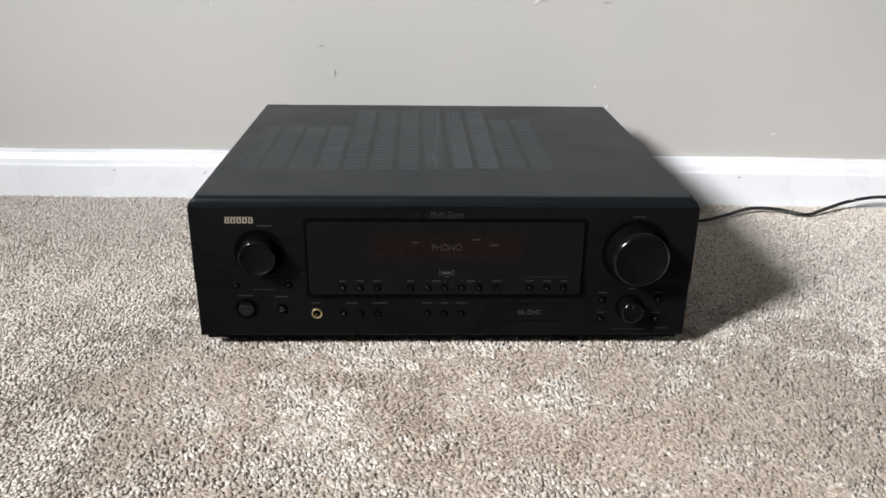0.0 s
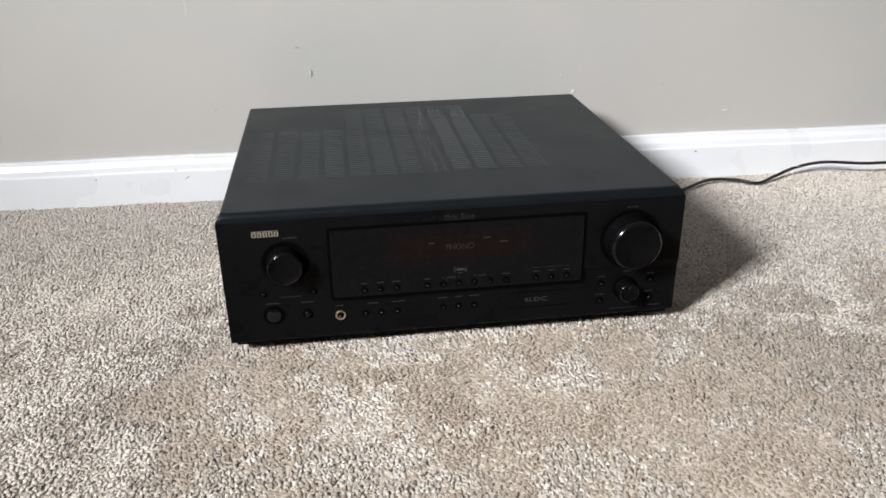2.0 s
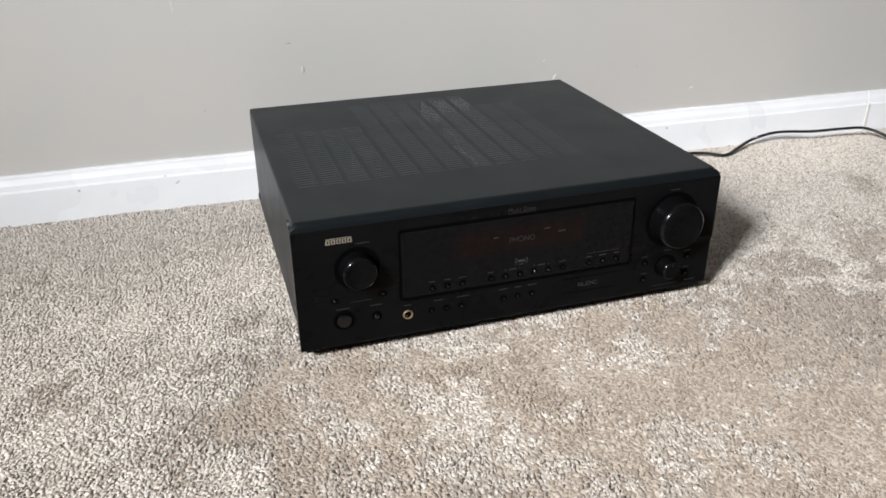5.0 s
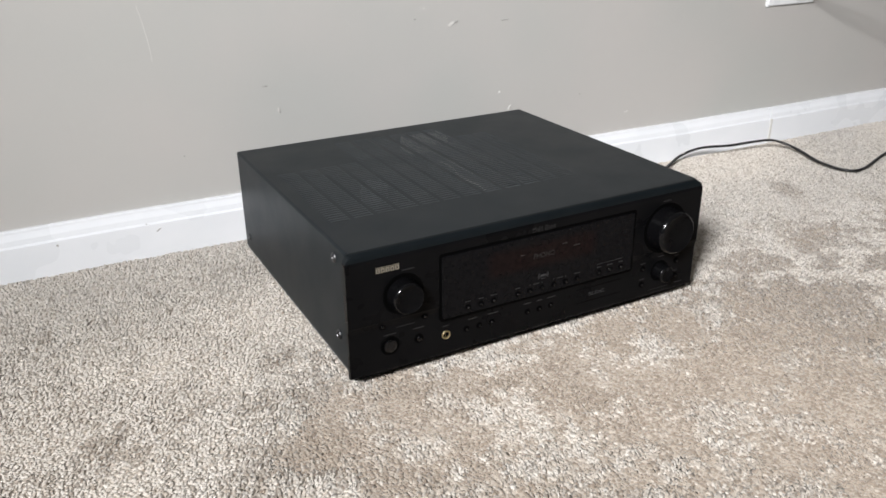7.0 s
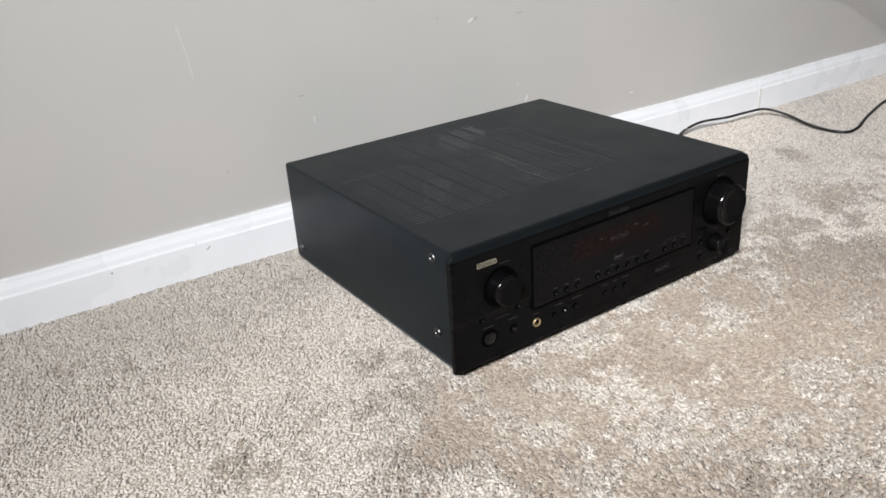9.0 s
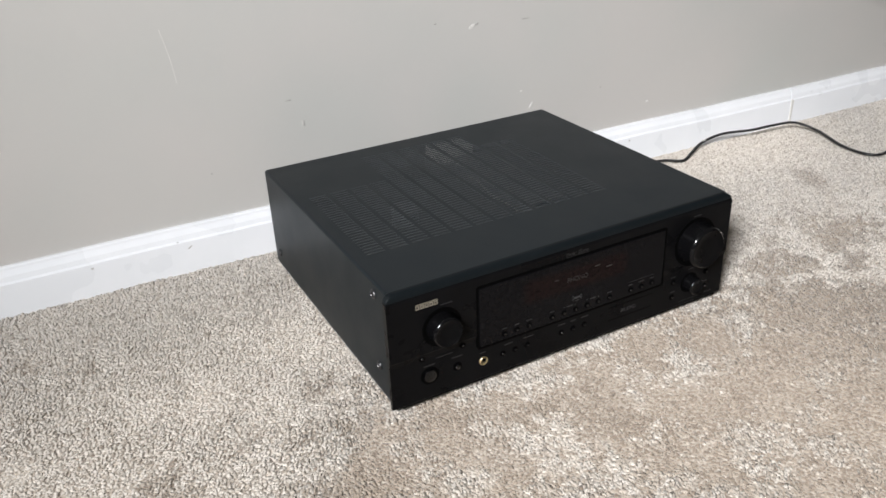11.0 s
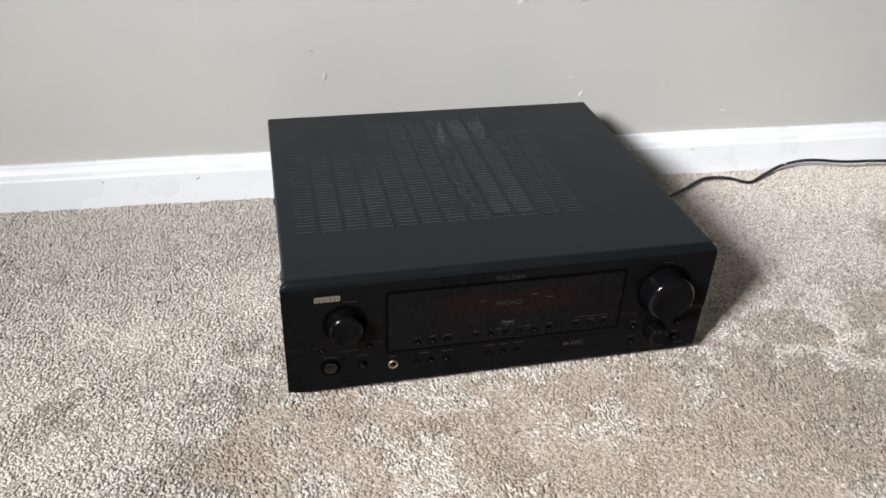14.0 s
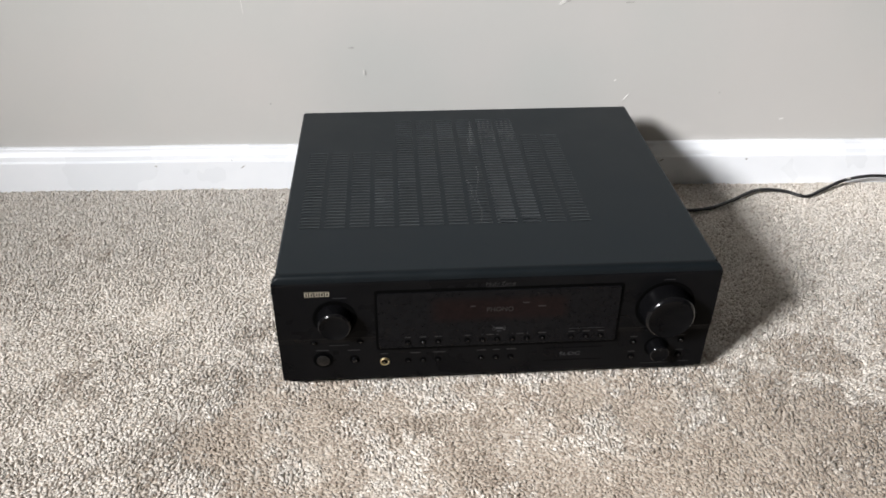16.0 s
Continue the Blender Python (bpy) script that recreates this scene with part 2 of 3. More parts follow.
# ---- the room ----
floor = structure("floor", box(WEST, EAST, SOUTH, 0, -0.12, -0.0022), BACKING, "woven backing under the beige carpet pile", "floor")
wall_north = structure("wall_north", box(WEST - 0.12, EAST + 0.12, 0, 0.12, -0.12, CEIL), WALL, "greige painted plaster wall with small chips", "wall")
structure("wall_east", box(EAST, EAST + 0.12, SOUTH, 0, -0.12, CEIL), WALL, "plain greige painted plaster wall", "wall")


def holed(axis_box, u0, u1, z0, z1, along):
    """A wall with one opening: four blocks round it. along: 'x' or 'y'."""
    x0, x1, y0, y1 = axis_box
    bm = bmesh.new()
    if along == "y":
        for a, b, c, d in ((y0, u0, -0.12, CEIL), (u1, y1, -0.12, CEIL), (u0, u1, -0.12, z0), (u0, u1, z1, CEIL)):
            box(x0, x1, a, b, c, d, bm)
    else:
        for a, b, c, d in ((x0, u0, -0.12, CEIL), (u1, x1, -0.12, CEIL), (u0, u1, -0.12, z0), (u0, u1, z1, CEIL)):
            box(a, b, y0, y1, c, d, bm)
    return bm


structure("wall_west", holed((WEST - 0.12, WEST, SOUTH, 0), -2.35, -1.65, 1.38, 2.08, "y"), WALL, "greige painted plaster wall with a window", "wall")
# the south opening is added, out of view, to suit the fill lamp
structure("wall_south", holed((WEST - 0.12, EAST + 0.12, SOUTH - 0.12, SOUTH), 0.5, 2.1, 0.65, 2.05, "x"), WALL, "greige painted plaster wall with a window", "wall")
structure("ceiling", box(WEST - 0.12, EAST + 0.12, SOUTH - 0.12, 0.12, CEIL, CEIL + 0.1), CEILING, "plain white painted ceiling", "ceiling")


def window(name, x0, x1, y0, y1, z0, z1, along):
    def bars(lo, hi):
        bm = bmesh.new()
        mid = (z0 + z1) / 2
        if along == "y":
            for a, b, c, d in ((lo, lo + 0.04, z0, z1), (hi - 0.04, hi, z0, z1), (lo + 0.04, hi - 0.04, z0, z0 + 0.04), (lo + 0.04, hi - 0.04, z1 - 0.04, z1), (lo + 0.04, hi - 0.04, mid - 0.02, mid + 0.02)):
                box(x0, x1, a, b, c, d, bm)
        else:
            for a, b, c, d in ((lo, lo + 0.04, z0, z1), (hi - 0.04, hi, z0, z1), (lo + 0.04, hi - 0.04, z0, z0 + 0.04), (lo + 0.04, hi - 0.04, z1 - 0.04, z1), (lo + 0.04, hi - 0.04, mid - 0.02, mid + 0.02)):
                box(a, b, y0, y1, c, d, bm)
        return bm
    lo, hi = (y0, y1) if along == "y" else (x0, x1)
    ob = structure(name, bars(lo, hi), TRIM, "white painted double hung window", "window")
    if along == "y":
        pane = box((x0 + x1) / 2 - 0.003, (x0 + x1) / 2 + 0.003, y0 + 0.03, y1 - 0.03, z0 + 0.03, z1 - 0.03)
    else:
        pane = box(x0 + 0.03, x1 - 0.03, (y0 + y1) / 2 - 0.003, (y0 + y1) / 2 + 0.003, z0 + 0.03, z1 - 0.03)
    structure("pane", pane, GLASS, "", "", ob).visible_shadow = False


window("window_1", WEST - 0.09, WEST - 0.04, -2.35, -1.65, 1.38, 2.08, "y")
# unseen window added round the fill lamp
window("unseen_window_2", 0.5, 2.1, SOUTH - 0.09, SOUTH - 0.04, 0.65, 2.05, "x")

# baseboard with a moulded top, in two lengths with a caulked joint
PROFILE = ((0, 0.0664), (0.0045, 0.0664), (0.0060, 0.0648), (0.0064, 0.0620), (0.0078, 0.0588), (0.0100, 0.0545), (0.0108, 0.0500), (0.0112, 0.0478), (0.0136, 0.0455), (0.0138, 0.0430), (0.0138, -0.014), (0, -0.014))
JOINT = 1.243


def moulding(x0, x1):
    bm = bmesh.new()
    steps = max(2, int((x1 - x0) / 0.05))
    loops = []
    for k in range(steps + 1):
        x = x0 + (x1 - x0) * k / steps
        wave = 0.0005 * math.sin(x * 9.1) + 0.0004 * math.sin(x * 23.0)
        loops.append([bm.verts.new((x, -d - 0.0001, 0.978 * z + (wave if z > 0 else 0))) for d, z in PROFILE])
    for a, b in zip(loops, loops[1:]):
        for k in range(len(PROFILE)):
            j = (k + 1) % len(PROFILE)
            bm.faces.new((a[k], b[k], b[j], a[j]))
    bm.faces.new(loops[0])
    bm.faces.new(loops[-1][::-1])
    return bm


base_a = structure("baseboard", moulding(WEST, JOINT - 0.001), TRIM, "white gloss painted moulded baseboard with scuffs", "baseboard")
base_b = structure("baseboard", moulding(JOINT + 0.001, EAST), TRIM, "white gloss painted moulded baseboard past the joint", "baseboard")
structure("caulk_bead", box(JOINT - 0.003, JOINT + 0.003, -0.0150, -0.002, -0.012, 0.045), CHIP, "", "", base_b, 0.0008)


def flake(cx, cz, width, height, lean, depth, seed):
    """An uneven little flake on the wall."""
    rnd = random.Random(seed)
    bm = bmesh.new()
    pts = []
    for k in range(9):
        a, r = 2 * math.pi * k / 9, 0.6 + 0.4 * rnd.random()
        u, w = r * math.cos(a) * width / 2, r * math.sin(a) * height / 2
        pts.append((cx + u * math.cos(lean) - w * math.sin(lean), cz + u * math.sin(lean) + w * math.cos(lean)))
    return prism(pts, -depth, 0.0005, bm)


# chips, dents and scratches of the wall: along the wall, height, width, height, lean, light or grey
MARKS = (
    (0.570, 0.2690, 0.013, 0.006, 0.5, 1), (0.579, 0.2715, 0.008, 0.004, 0.4, 0), (0.661, 0.2687, 0.014, 0.0022, 0.03, 0),
    (0.303, 0.1735, 0.0026, 0.011, 0.0, 1), (0.3055, 0.1735, 0.0014, 0.009, 0.0, 0), (0.287, 0.2085, 0.009, 0.0024, 0.1, 0),
    (0.654, 0.1590, 0.004, 0.002, 0.6, 1), (0.672, 0.1330, 0.0035, 0.013, -0.6, 1), (0.806, 0.1395, 0.003, 0.003, 0, 0),
    (0.512, 0.2800, 0.005, 0.0025, 0.3, 0), (0.170, 0.1280, 0.0025, 0.003, 0, 0), (0.905, 0.098, 0.009, 0.0025, 0.2, 1),
)
for n, (x, z, w, h, lean, light) in enumerate(MARKS):
    structure("paint_chip" if light else "scuff", flake(x, z, w, h, lean, 0.0006 + 0.0004 * light, n), CHIP if light else DENT, "", "", wall_north)
bm = bmesh.new()
for k in range(14):
    z = 0.256 + 0.0048 * k
    x = 0.1475 - 0.0085 * (k / 13) ** 1.6
    box(x - 0.0003, x + 0.0003, -0.0002, 0.0004, z, z + 0.0049, bm)
structure("scratch", bm, CHIP, "", "", wall_north)
for n, (x, z, w, h) in enumerate(((-0.003, 0.0385, 0.0035, 0.0035), (0.107, 0.0470, 0.002, 0.002), (0.122, 0.0365, 0.009, 0.002), (0.700, 0.0300, 0.009, 0.002), (0.716, 0.0260, 0.012, 0.0018), (0.735, 0.0395, 0.010, 0.003), (0.692, 0.020, 0.006, 0.0016), (0.862, 0.040, 0.005, 0.003), (-0.30, 0.030, 0.008, 0.005), (-0.32, 0.036, 0.004, 0.004))):
    bm = flake(x, z, w, h, 0.3 * (n % 3), 0.0005, 40 + n)
    bm.transform(Matrix.Translation((0, -0.0139, 0)))
    structure("scuff", bm, DENT, "", "", base_a)

# ---- receiver ----
receiver = empty("receiver", pose(0.0218, 0.6615, 0, 0, 0, 0.35), "black stereo receiver with two big knobs on the carpet", "receiver")

LOW = 0.0020  # how far the lower half of the front is set back

# front panel: upper half proud, lower half set back, top edge bevelled, top corners rounded
SIDE = ((0.0, 0.0695), (0.0, 0.1340), (0.0004, 0.1358), (0.0012, 0.1368), (0.0030, 0.1370), (0.0080, 0.1370), (0.0080, 0.0120), (0.0034, 0.0120), (LOW, 0.0135), (LOW, 0.0620), (LOW - 0.0004, 0.0640), (0.0006, 0.0680))
LIP = ((0.0014, 0.1367), (0.0013, 0.1396), (0.0019, 0.1419), (0.0033, 0.1437), (0.0052, 0.1447), (0.0070, 0.1450), (0.0082, 0.1450), (0.0082, 0.1367))
STATIONS = ((-0.2203, 0.1372), (-0.2198, 0.1392), (-0.2188, 0.1408), (-0.2170, 0.1425), (-0.2146, 0.1440), (-0.2115, 0.15))


def swept(side, inset):
    """A side profile swept across the front, its top rounded off towards both ends."""
    bm = bmesh.new()
    loops = []
    for x, top in STATIONS + tuple((-x, top) for x, top in STATIONS[::-1]):
        x -= math.copysign(inset, x)
        loops.append([bm.verts.new((x, y, min(z, top))) for y, z in side])
    for a, b in zip(loops, loops[1:]):
        for k in range(len(side)):
            j = (k + 1) % len(side)
            bm.faces.new((a[k], a[j], b[j], b[k]))
    bm.faces.new(loops[0])
    bm.faces.new(loops[-1][::-1])
    bmesh.ops.dissolve_degenerate(bm, edges=bm.edges, dist=1e-6)
    return bm


front = part("front_panel", swept(SIDE, 0), PANEL, receiver, "black satin plastic front panel with bevelled top", edge=0.0005)

# cover: folded steel with slots punched through the top
COVER_X, COVER_Y0, COVER_Y1, COVER_Z = 0.2164, 0.0082, 0.3745, 0.1450
bm = bmesh.new()
SLOT_W, SLOT_H, PITCH, SHEET = 0.0205, 0.0027, 0.0062, 0.0005
columns = [(-0.1888 + 0.0259 * k, 28 if k < 4 else 42 if k < 10 else 34) for k in range(12)]
xs, ys = [-COVER_X + 0.003], [COVER_Y0]
for cx, _ in columns:
    xs += [cx - SLOT_W / 2, cx + SLOT_W / 2]
for r in range(42):
    ys += [0.0868 + PITCH * r, 0.0868 + PITCH * r + SLOT_H]
xs.append(COVER_X - 0.003)
ys.append(COVER_Y1)
grid = {}


def corner(i, j, low):
    key = (i, j, low)
    if key not in grid:
        grid[key] = bm.verts.new((xs[i], ys[j], COVER_Z - (SHEET if low else 0)))
    return grid[key]


def is_slot(i, j):
    return 0 <= i < len(xs) - 1 and i % 2 == 1 and j % 2 == 1 and 0 <= j < len(ys) - 1 and (j - 1) // 2 < columns[(i - 1) // 2][1]


for i in range(len(xs) - 1):
    for j in range(len(ys) - 1):
        if is_slot(i, j):
            ring = ((i, j), (i + 1, j), (i + 1, j + 1), (i, j + 1))
            for (a, b), (c, d) in zip(ring, ring[1:] + ring[:1]):
                bm.faces.new((corner(a, b, 0), corner(c, d, 0), corner(c, d, 1), corner(a, b, 1))).material_index = 1
        else:
            bm.faces.new([corner(a, b, 0) for a, b in ((i, j), (i + 1, j), (i + 1, j + 1), (i, j + 1))])
            bm.faces.new([corner(a, b, 1) for a, b in ((i, j), (i, j + 1), (i + 1, j + 1), (i + 1, j))])
# folded edges and sides
for side in (-1, 1):
    bend = [(COVER_X - 0.003 + 0.003 * math.sin(a), COVER_Z - 0.003 + 0.003 * math.cos(a)) for a in (radians(15 * k) for k in range(7))]
    bend += [(COVER_X, 0.0165), (COVER_X - 0.0012, 0.0165), (COVER_X - 0.0012, COVER_Z - 0.003)]
    near, far = [[bm.verts.new((side * x, y, z)) for x, z in bend] for y in (COVER_Y0, COVER_Y1)]
    for k in range(len(bend) - 1):
        bm.faces.new((near[k], near[k + 1], far[k + 1], far[k]))
part("front_lip", swept(LIP, 0.0006), LIP_PAINT, receiver, "rounded dark grey lip above the front panel", smooth=40)
cover = part("cover", bm, COVER, receiver, "dark grey painted steel cover with slots", smooth=50)
cover.data.materials.append(EDGE)
for y, z in ((0.036, 0.131), (0.036, 0.047), (0.357, 0.033)):
    bm = bmesh.new()
    lathe(((0.0052, 0.0), (0.0052, 0.0006), (0.0044, 0.0017), (0.0022, 0.0023), (0.0016, 0.0012), (0.0, 0.0010)), 0, 0, 20, bm)
    bm.transform(Matrix.Translation((-COVER_X, y, z)) @ Matrix.Rotation(radians(90), 4, "Z"))
    part("screw", bm, SCREW, cover, "small blackened cross head screw", smooth=30)

# chassis and the insides that show through the slots
bm = box(-0.2155, 0.2155, 0.009, 0.372, 0.0125, 0.0150)
box(-0.2160, 0.2160, 0.3700, 0.3725, 0.0150, 0.1435, bm)
part("chassis", bm, STEEL, receiver, "grey zinc plated steel base and back")
part("bottom_lip", box(-0.2150, 0.2150, 0.0045, 0.0088, 0.0092, 0.0117), GROOVE, receiver, "thin matt black lip under the front panel", edge=0.0006)
part("circuit_board", box(-0.205, 0.205, 0.03, 0.36, 0.110, 0.1116), BOARD, receiver, "dark brown circuit board")
# added dark sheets set how deep the shade in the slots looks
part("slot_shade_sheet", box(-0.098, 0.004, 0.085, 0.300, 0.113, 0.1180), SLOT_DARK, receiver, "added dark sheet giving the middle slots their shade")
for x0, x1 in ((-0.204, -0.099), (0.057, 0.112)):
    part("slot_shade_sheet", box(x0, x1, 0.085, 0.300, 0.113, 0.1180), SLOT_DARK, receiver, "added dark sheet giving the outer slots their shade")
part("heat_sink", box(0.012, 0.056, 0.100, 0.285, 0.112, 0.1422), STEEL, receiver, "grey metal heat sink below the slots", edge=0.001)
fins = part("fin_block", box(-0.001, 0.062, 0.303, 0.345, 0.112, 0.125), STEEL, receiver, "grey metal block with bright fins")
for k in range(10):
    if k != 1:
        x = 0.0015 + 0.0059 * k
        part("fin", box(x - 0.0008, x + 0.0008, 0.308, 0.343, 0.125, 0.1422), FIN, fins)
part("capacitor", lathe(((0.0, 0.0), (0.016, 0.0), (0.016, 0.028), (0.0, 0.028)), 0, 0, 24), STEEL, receiver, "grey round capacitor").matrix_local = pose(-0.109, 0.185, 0.112, 90, 0, 0)
for x0, y0, x1, y1 in ((-0.002, 0.222, -0.009, 0.101), (-0.016, 0.19, -0.006, 0.12), (0.006, 0.27, 0.014, 0.10)):
    data = bpy.data.curves.new("wire", "CURVE")
    data.dimensions, data.bevel_depth, data.bevel_resolution = "3D", 0.0006, 2
    sp = data.splines.new("POLY")
    sp.points.add(11)
    for k, p in enumerate(sp.points):
        f = k / 11
        p.co = (x0 + (x1 - x0) * f + 0.002 * math.sin(9 * f), y0 + (y1 - y0) * f, 0.1400 + 0.0004 * math.sin(7 * f + x0 * 90), 1)
    data.materials.append(CREAM)
    new("wire", data).parent = receiver
for x in (-0.175, 0.175):
    for y in (0.045, 0.335):
        bm = lathe(((0.0, 0.0), (0.018, 0.0), (0.020, 0.003), (0.022, 0.016), (0.0, 0.016)), 0, 0, 28)
        part("foot", bm, RUBBER, receiver, "round black rubber foot", smooth=40).matrix_local = pose(x, y, -0.0035, 90, 0, 0)

# display
bezel = part("display_bezel", prism(rounded(-0.1226, 0.1238, 0.0520, 0.1266, 0.0035), -0.0004, 0.006), GROOVE, receiver, "matt black display surround")
screen = part("display_window", prism(rounded(-0.1200, 0.1212, 0.0550, 0.1236, 0.0022), -0.0014, 0.004), SCREEN, receiver, "smoked acrylic display window", edge=0.0005)
lettering("lettering", "PHONO", 0.0012, -0.0016, 0.1003, 0.0265, 0.0058, SEGMENT, screen)
for x, z, w in ((-0.026, 0.105, 0.005), (0.0270, 0.1075, 0.0065), (0.0430, 0.1025, 0.0080)):
    part("indicator", box(x - w / 2, x + w / 2, -0.0016, -0.0012, z - 0.0006, z + 0.0006), SEGMENT, screen)
# emblem of arcs and bars
bm = bmesh.new()
for side in (-1, 1):
    for r in (0.0048, 0.0062):
        for k in range(-3, 3):
            a, b = radians(10 * k), radians(10 * (k + 1))
            prism([(0.0012 + side * r * math.cos(a), 0.0762 + r * math.sin(a)), (0.0012 + side * r * math.cos(b), 0.0762 + r * math.sin(b)), (0.0012 + side * (r + 0.0004) * math.cos(b), 0.0762 + (r + 0.0004) * math.sin(b)), (0.0012 + side * (r + 0.0004) * math.cos(a), 0.0762 + (r + 0.0004) * math.sin(a))], -0.0016, -0.0013, bm)
box(-0.0025, 0.0049, -0.0016, -0.0013, 0.0750, 0.0772, bm)
box(-0.0012, 0.0036, -0.0016, -0.0013, 0.0722, 0.0728, bm)
part("emblem", bm, BRIGHT_PRINT, screen)


def caption(x, y, z, w, parent, mat=PRINT, h=0.0010):
    part("caption", box(x - w / 2, x + w / 2, y - 0.0001, y + 0.0001, z - h / 2, z + h / 2), mat, parent)


def push_button(x, y, z, r=0.0021, label=""):
    """A round button on a flat dark ring that paints its recess's shade."""
    shade_ring = part("button_shade_ring", lathe(((r + 0.0013, y + 0.001), (r + 0.0013, y - 0.0002), (r - 0.0004, y - 0.0001)), x, z, 24), GROOVE, receiver)
    k = r * 0.86
    dome = [(k * math.cos(a), y - 0.0008 - 0.9 * k * math.sin(a)) for a in (radians(15 * s) for s in range(6))]
    part("button", lathe([(k, y + 0.001)] + dome + [(0.0, y - 0.0008 - 0.9 * k)], x, z, 24), BUTTON, shade_ring, smooth=60)


row = [-0.0908 + 0.0153 * k for k in range(3)] + [-0.0308 + 0.0153 * k for k in range(6)] + [0.0753 + 0.0153 * k for k in range(3)]
for n, x in enumerate(row):
    push_button(x, -0.0014, 0.0620)
    if n in (4, 5, 6, 7):
        up = n % 2
        s = 0.0008
        part("caption", prism([(x - s, 0.0683 - s * (1 if up else -1)), (x + s, 0.0683 - s * (1 if up else -1)), (x, 0.0683 + s * (1 if up else -1))], -0.0016, -0.0013), PRINT, screen)
    else:
        caption(x, -0.0015, 0.0683, 0.0075 if n in (2, 8, 10) else 0.0060, screen)
caption(-0.0078, -0.0015, 0.0683, 0.0075, screen)
caption(0.0228, -0.0015, 0.0683, 0.0075, screen)
caption(0.0905, -0.0015, 0.0722, 0.036, screen, h=0.0004)
for x in [-0.0908 + 0.0153 * k for k in range(3)] + [-0.0155 + 0.0153 * k for k in range(3)]:
    push_button(x, LOW, 0.0352)
for x, w in ((-0.0835, 0.0100), (-0.0585, 0.0130), (-0.0155, 0.0090), (-0.0002, 0.0070), (0.0155, 0.0100), (-0.1150, 0.0075)):
    caption(x, LOW - 0.0001, 0.0452, w, front)
for x, z in ((0.1425, 0.0487), (0.1930, 0.0487), (0.1425, 0.0290), (0.1932, 0.0290)):
    push_button(x, LOW, z, 0.0024)
    caption(x, LOW - 0.0001, z + 0.0066, 0.0075, front)
caption(0.1690, LOW - 0.0001, 0.0185, 0.030, front, h=0.0006)
caption(0.1690, LOW - 0.0001, 0.0595, 0.0080, front)
caption(0.2000, LOW - 0.0001, 0.0195, 0.012, front)

# headphone jack
jack = part("headphone_jack", lathe(((0.0050, LOW + 0.0005), (0.0050, LOW - 0.0009), (0.0044, LOW - 0.0017), (0.0037, LOW - 0.0015), (0.0034, LOW - 0.0003)), -0.1148, 0.0350, 36), GOLD, receiver, "gold ringed headphone jack", smooth=40)
part("socket", lathe(((0.0034, LOW - 0.0004), (0.0, LOW - 0.0004)), -0.1148, 0.0350, 30), GROOVE, jack)
part("contact", box(-0.1163, -0.1150, LOW - 0.0009, LOW - 0.0005, 0.0336, 0.0342), GOLD, jack)

# power button and its neighbours
power = part("power_button", lathe(((0.0074, LOW + 0.0005), (0.0074, LOW - 0.0008), (0.0068, LOW - 0.0020), (0.0045, LOW - 0.0029), (0.0, LOW - 0.0033)), -0.1773, 0.0402, 40), BUTTON, receiver, "round glossy black power button", smooth=40)
# flat dark ring in place of a shaded recess
part("button_shade_ring", lathe(((0.0102, LOW + 0.0005), (0.0102, LOW - 0.0005), (0.0092, LOW - 0.0009), (0.0077, LOW - 0.0003), (0.0077, LOW + 0.0005)), -0.1773, 0.0402, 40), GROOVE, power)
push_button(-0.1456, LOW, 0.0396, 0.0038)
caption(-0.1773, LOW - 0.0001, 0.0525, 0.0130, front)
caption(-0.1456, LOW - 0.0001, 0.0515, 0.0120, front)
caption(-0.1600, LOW - 0.0001, 0.0585, 0.0200, front, h=0.0006)
push_button(-0.1850, LOW - 0.0004, 0.0635, 0.0024)
push_button(-0.1388, LOW - 0.0004, 0.0635, 0.0024)


def knob(name, x, y, z, r_shade, r, length, label, ridge):
    q = 1.35 * r / 0.0238
    crown = [(r * 0.999 - 0.0049 * q * (0.966 - math.sin(a)), y - length + 0.0049 * q * (0.819 - math.cos(a))) for a in (radians(75 - 5 * k) for k in range(9))]
    ob = part(name, lathe(((r * 1.06, y + 0.001), (r * 1.05, y - 0.0012), (r * 1.02, y - 0.003), (r * 1.005, y - length + 0.0036 * q), (r * 0.999, y - length + 0.00274 * q)), x, z, 72), RIM, receiver, label, smooth=40)
    part("rim", lathe(crown, x, z, 72), GLINT, ob, "polished bevelled rim", smooth=60)
    part("cap", lathe((crown[-1], (r * 0.88, y - length + 0.0002), (r * 0.5, y - length + 0.0006), (0.0, y - length + 0.0007)), x, z, 72), KNOB, ob, "slightly dished matt cap", smooth=60)
    # proud dark ring, the shade of a recess put into its colour
    part("knob_shade_ring", lathe(((r_shade, y + 0.001), (r_shade, y - 0.0003), (r_shade - 0.0012, y - 0.0006), (r_shade - 0.0024, y - 0.0002), (r * 1.05, y - 0.0002)), x, z, 72), GROOVE, ob, smooth=60)
    if ridge:
        part("pointer", box(x - 0.0005, x + 0.0005, y - length - 0.0001, y - length + 0.0008, z + r * 0.45, z + r * 0.85), PRINT, ob)
    return ob


knob("selector_knob", -0.1620, 0.0, 0.0945, 0.0218, 0.0164, 0.0150, "round black input selector knob", False)
knob("volume_knob", 0.1680, 0.0, 0.0955, 0.0302, 0.0250, 0.0220, "large round black volume knob", False)
knob("tone_knob", 0.1680, LOW, 0.0412, 0.0128, 0.0100, 0.0140, "small round black control knob", True)
caption(-0.1560, -0.0001, 0.1195, 0.0130, front)
caption(0.1680, -0.0001, 0.1285, 0.0110, front)

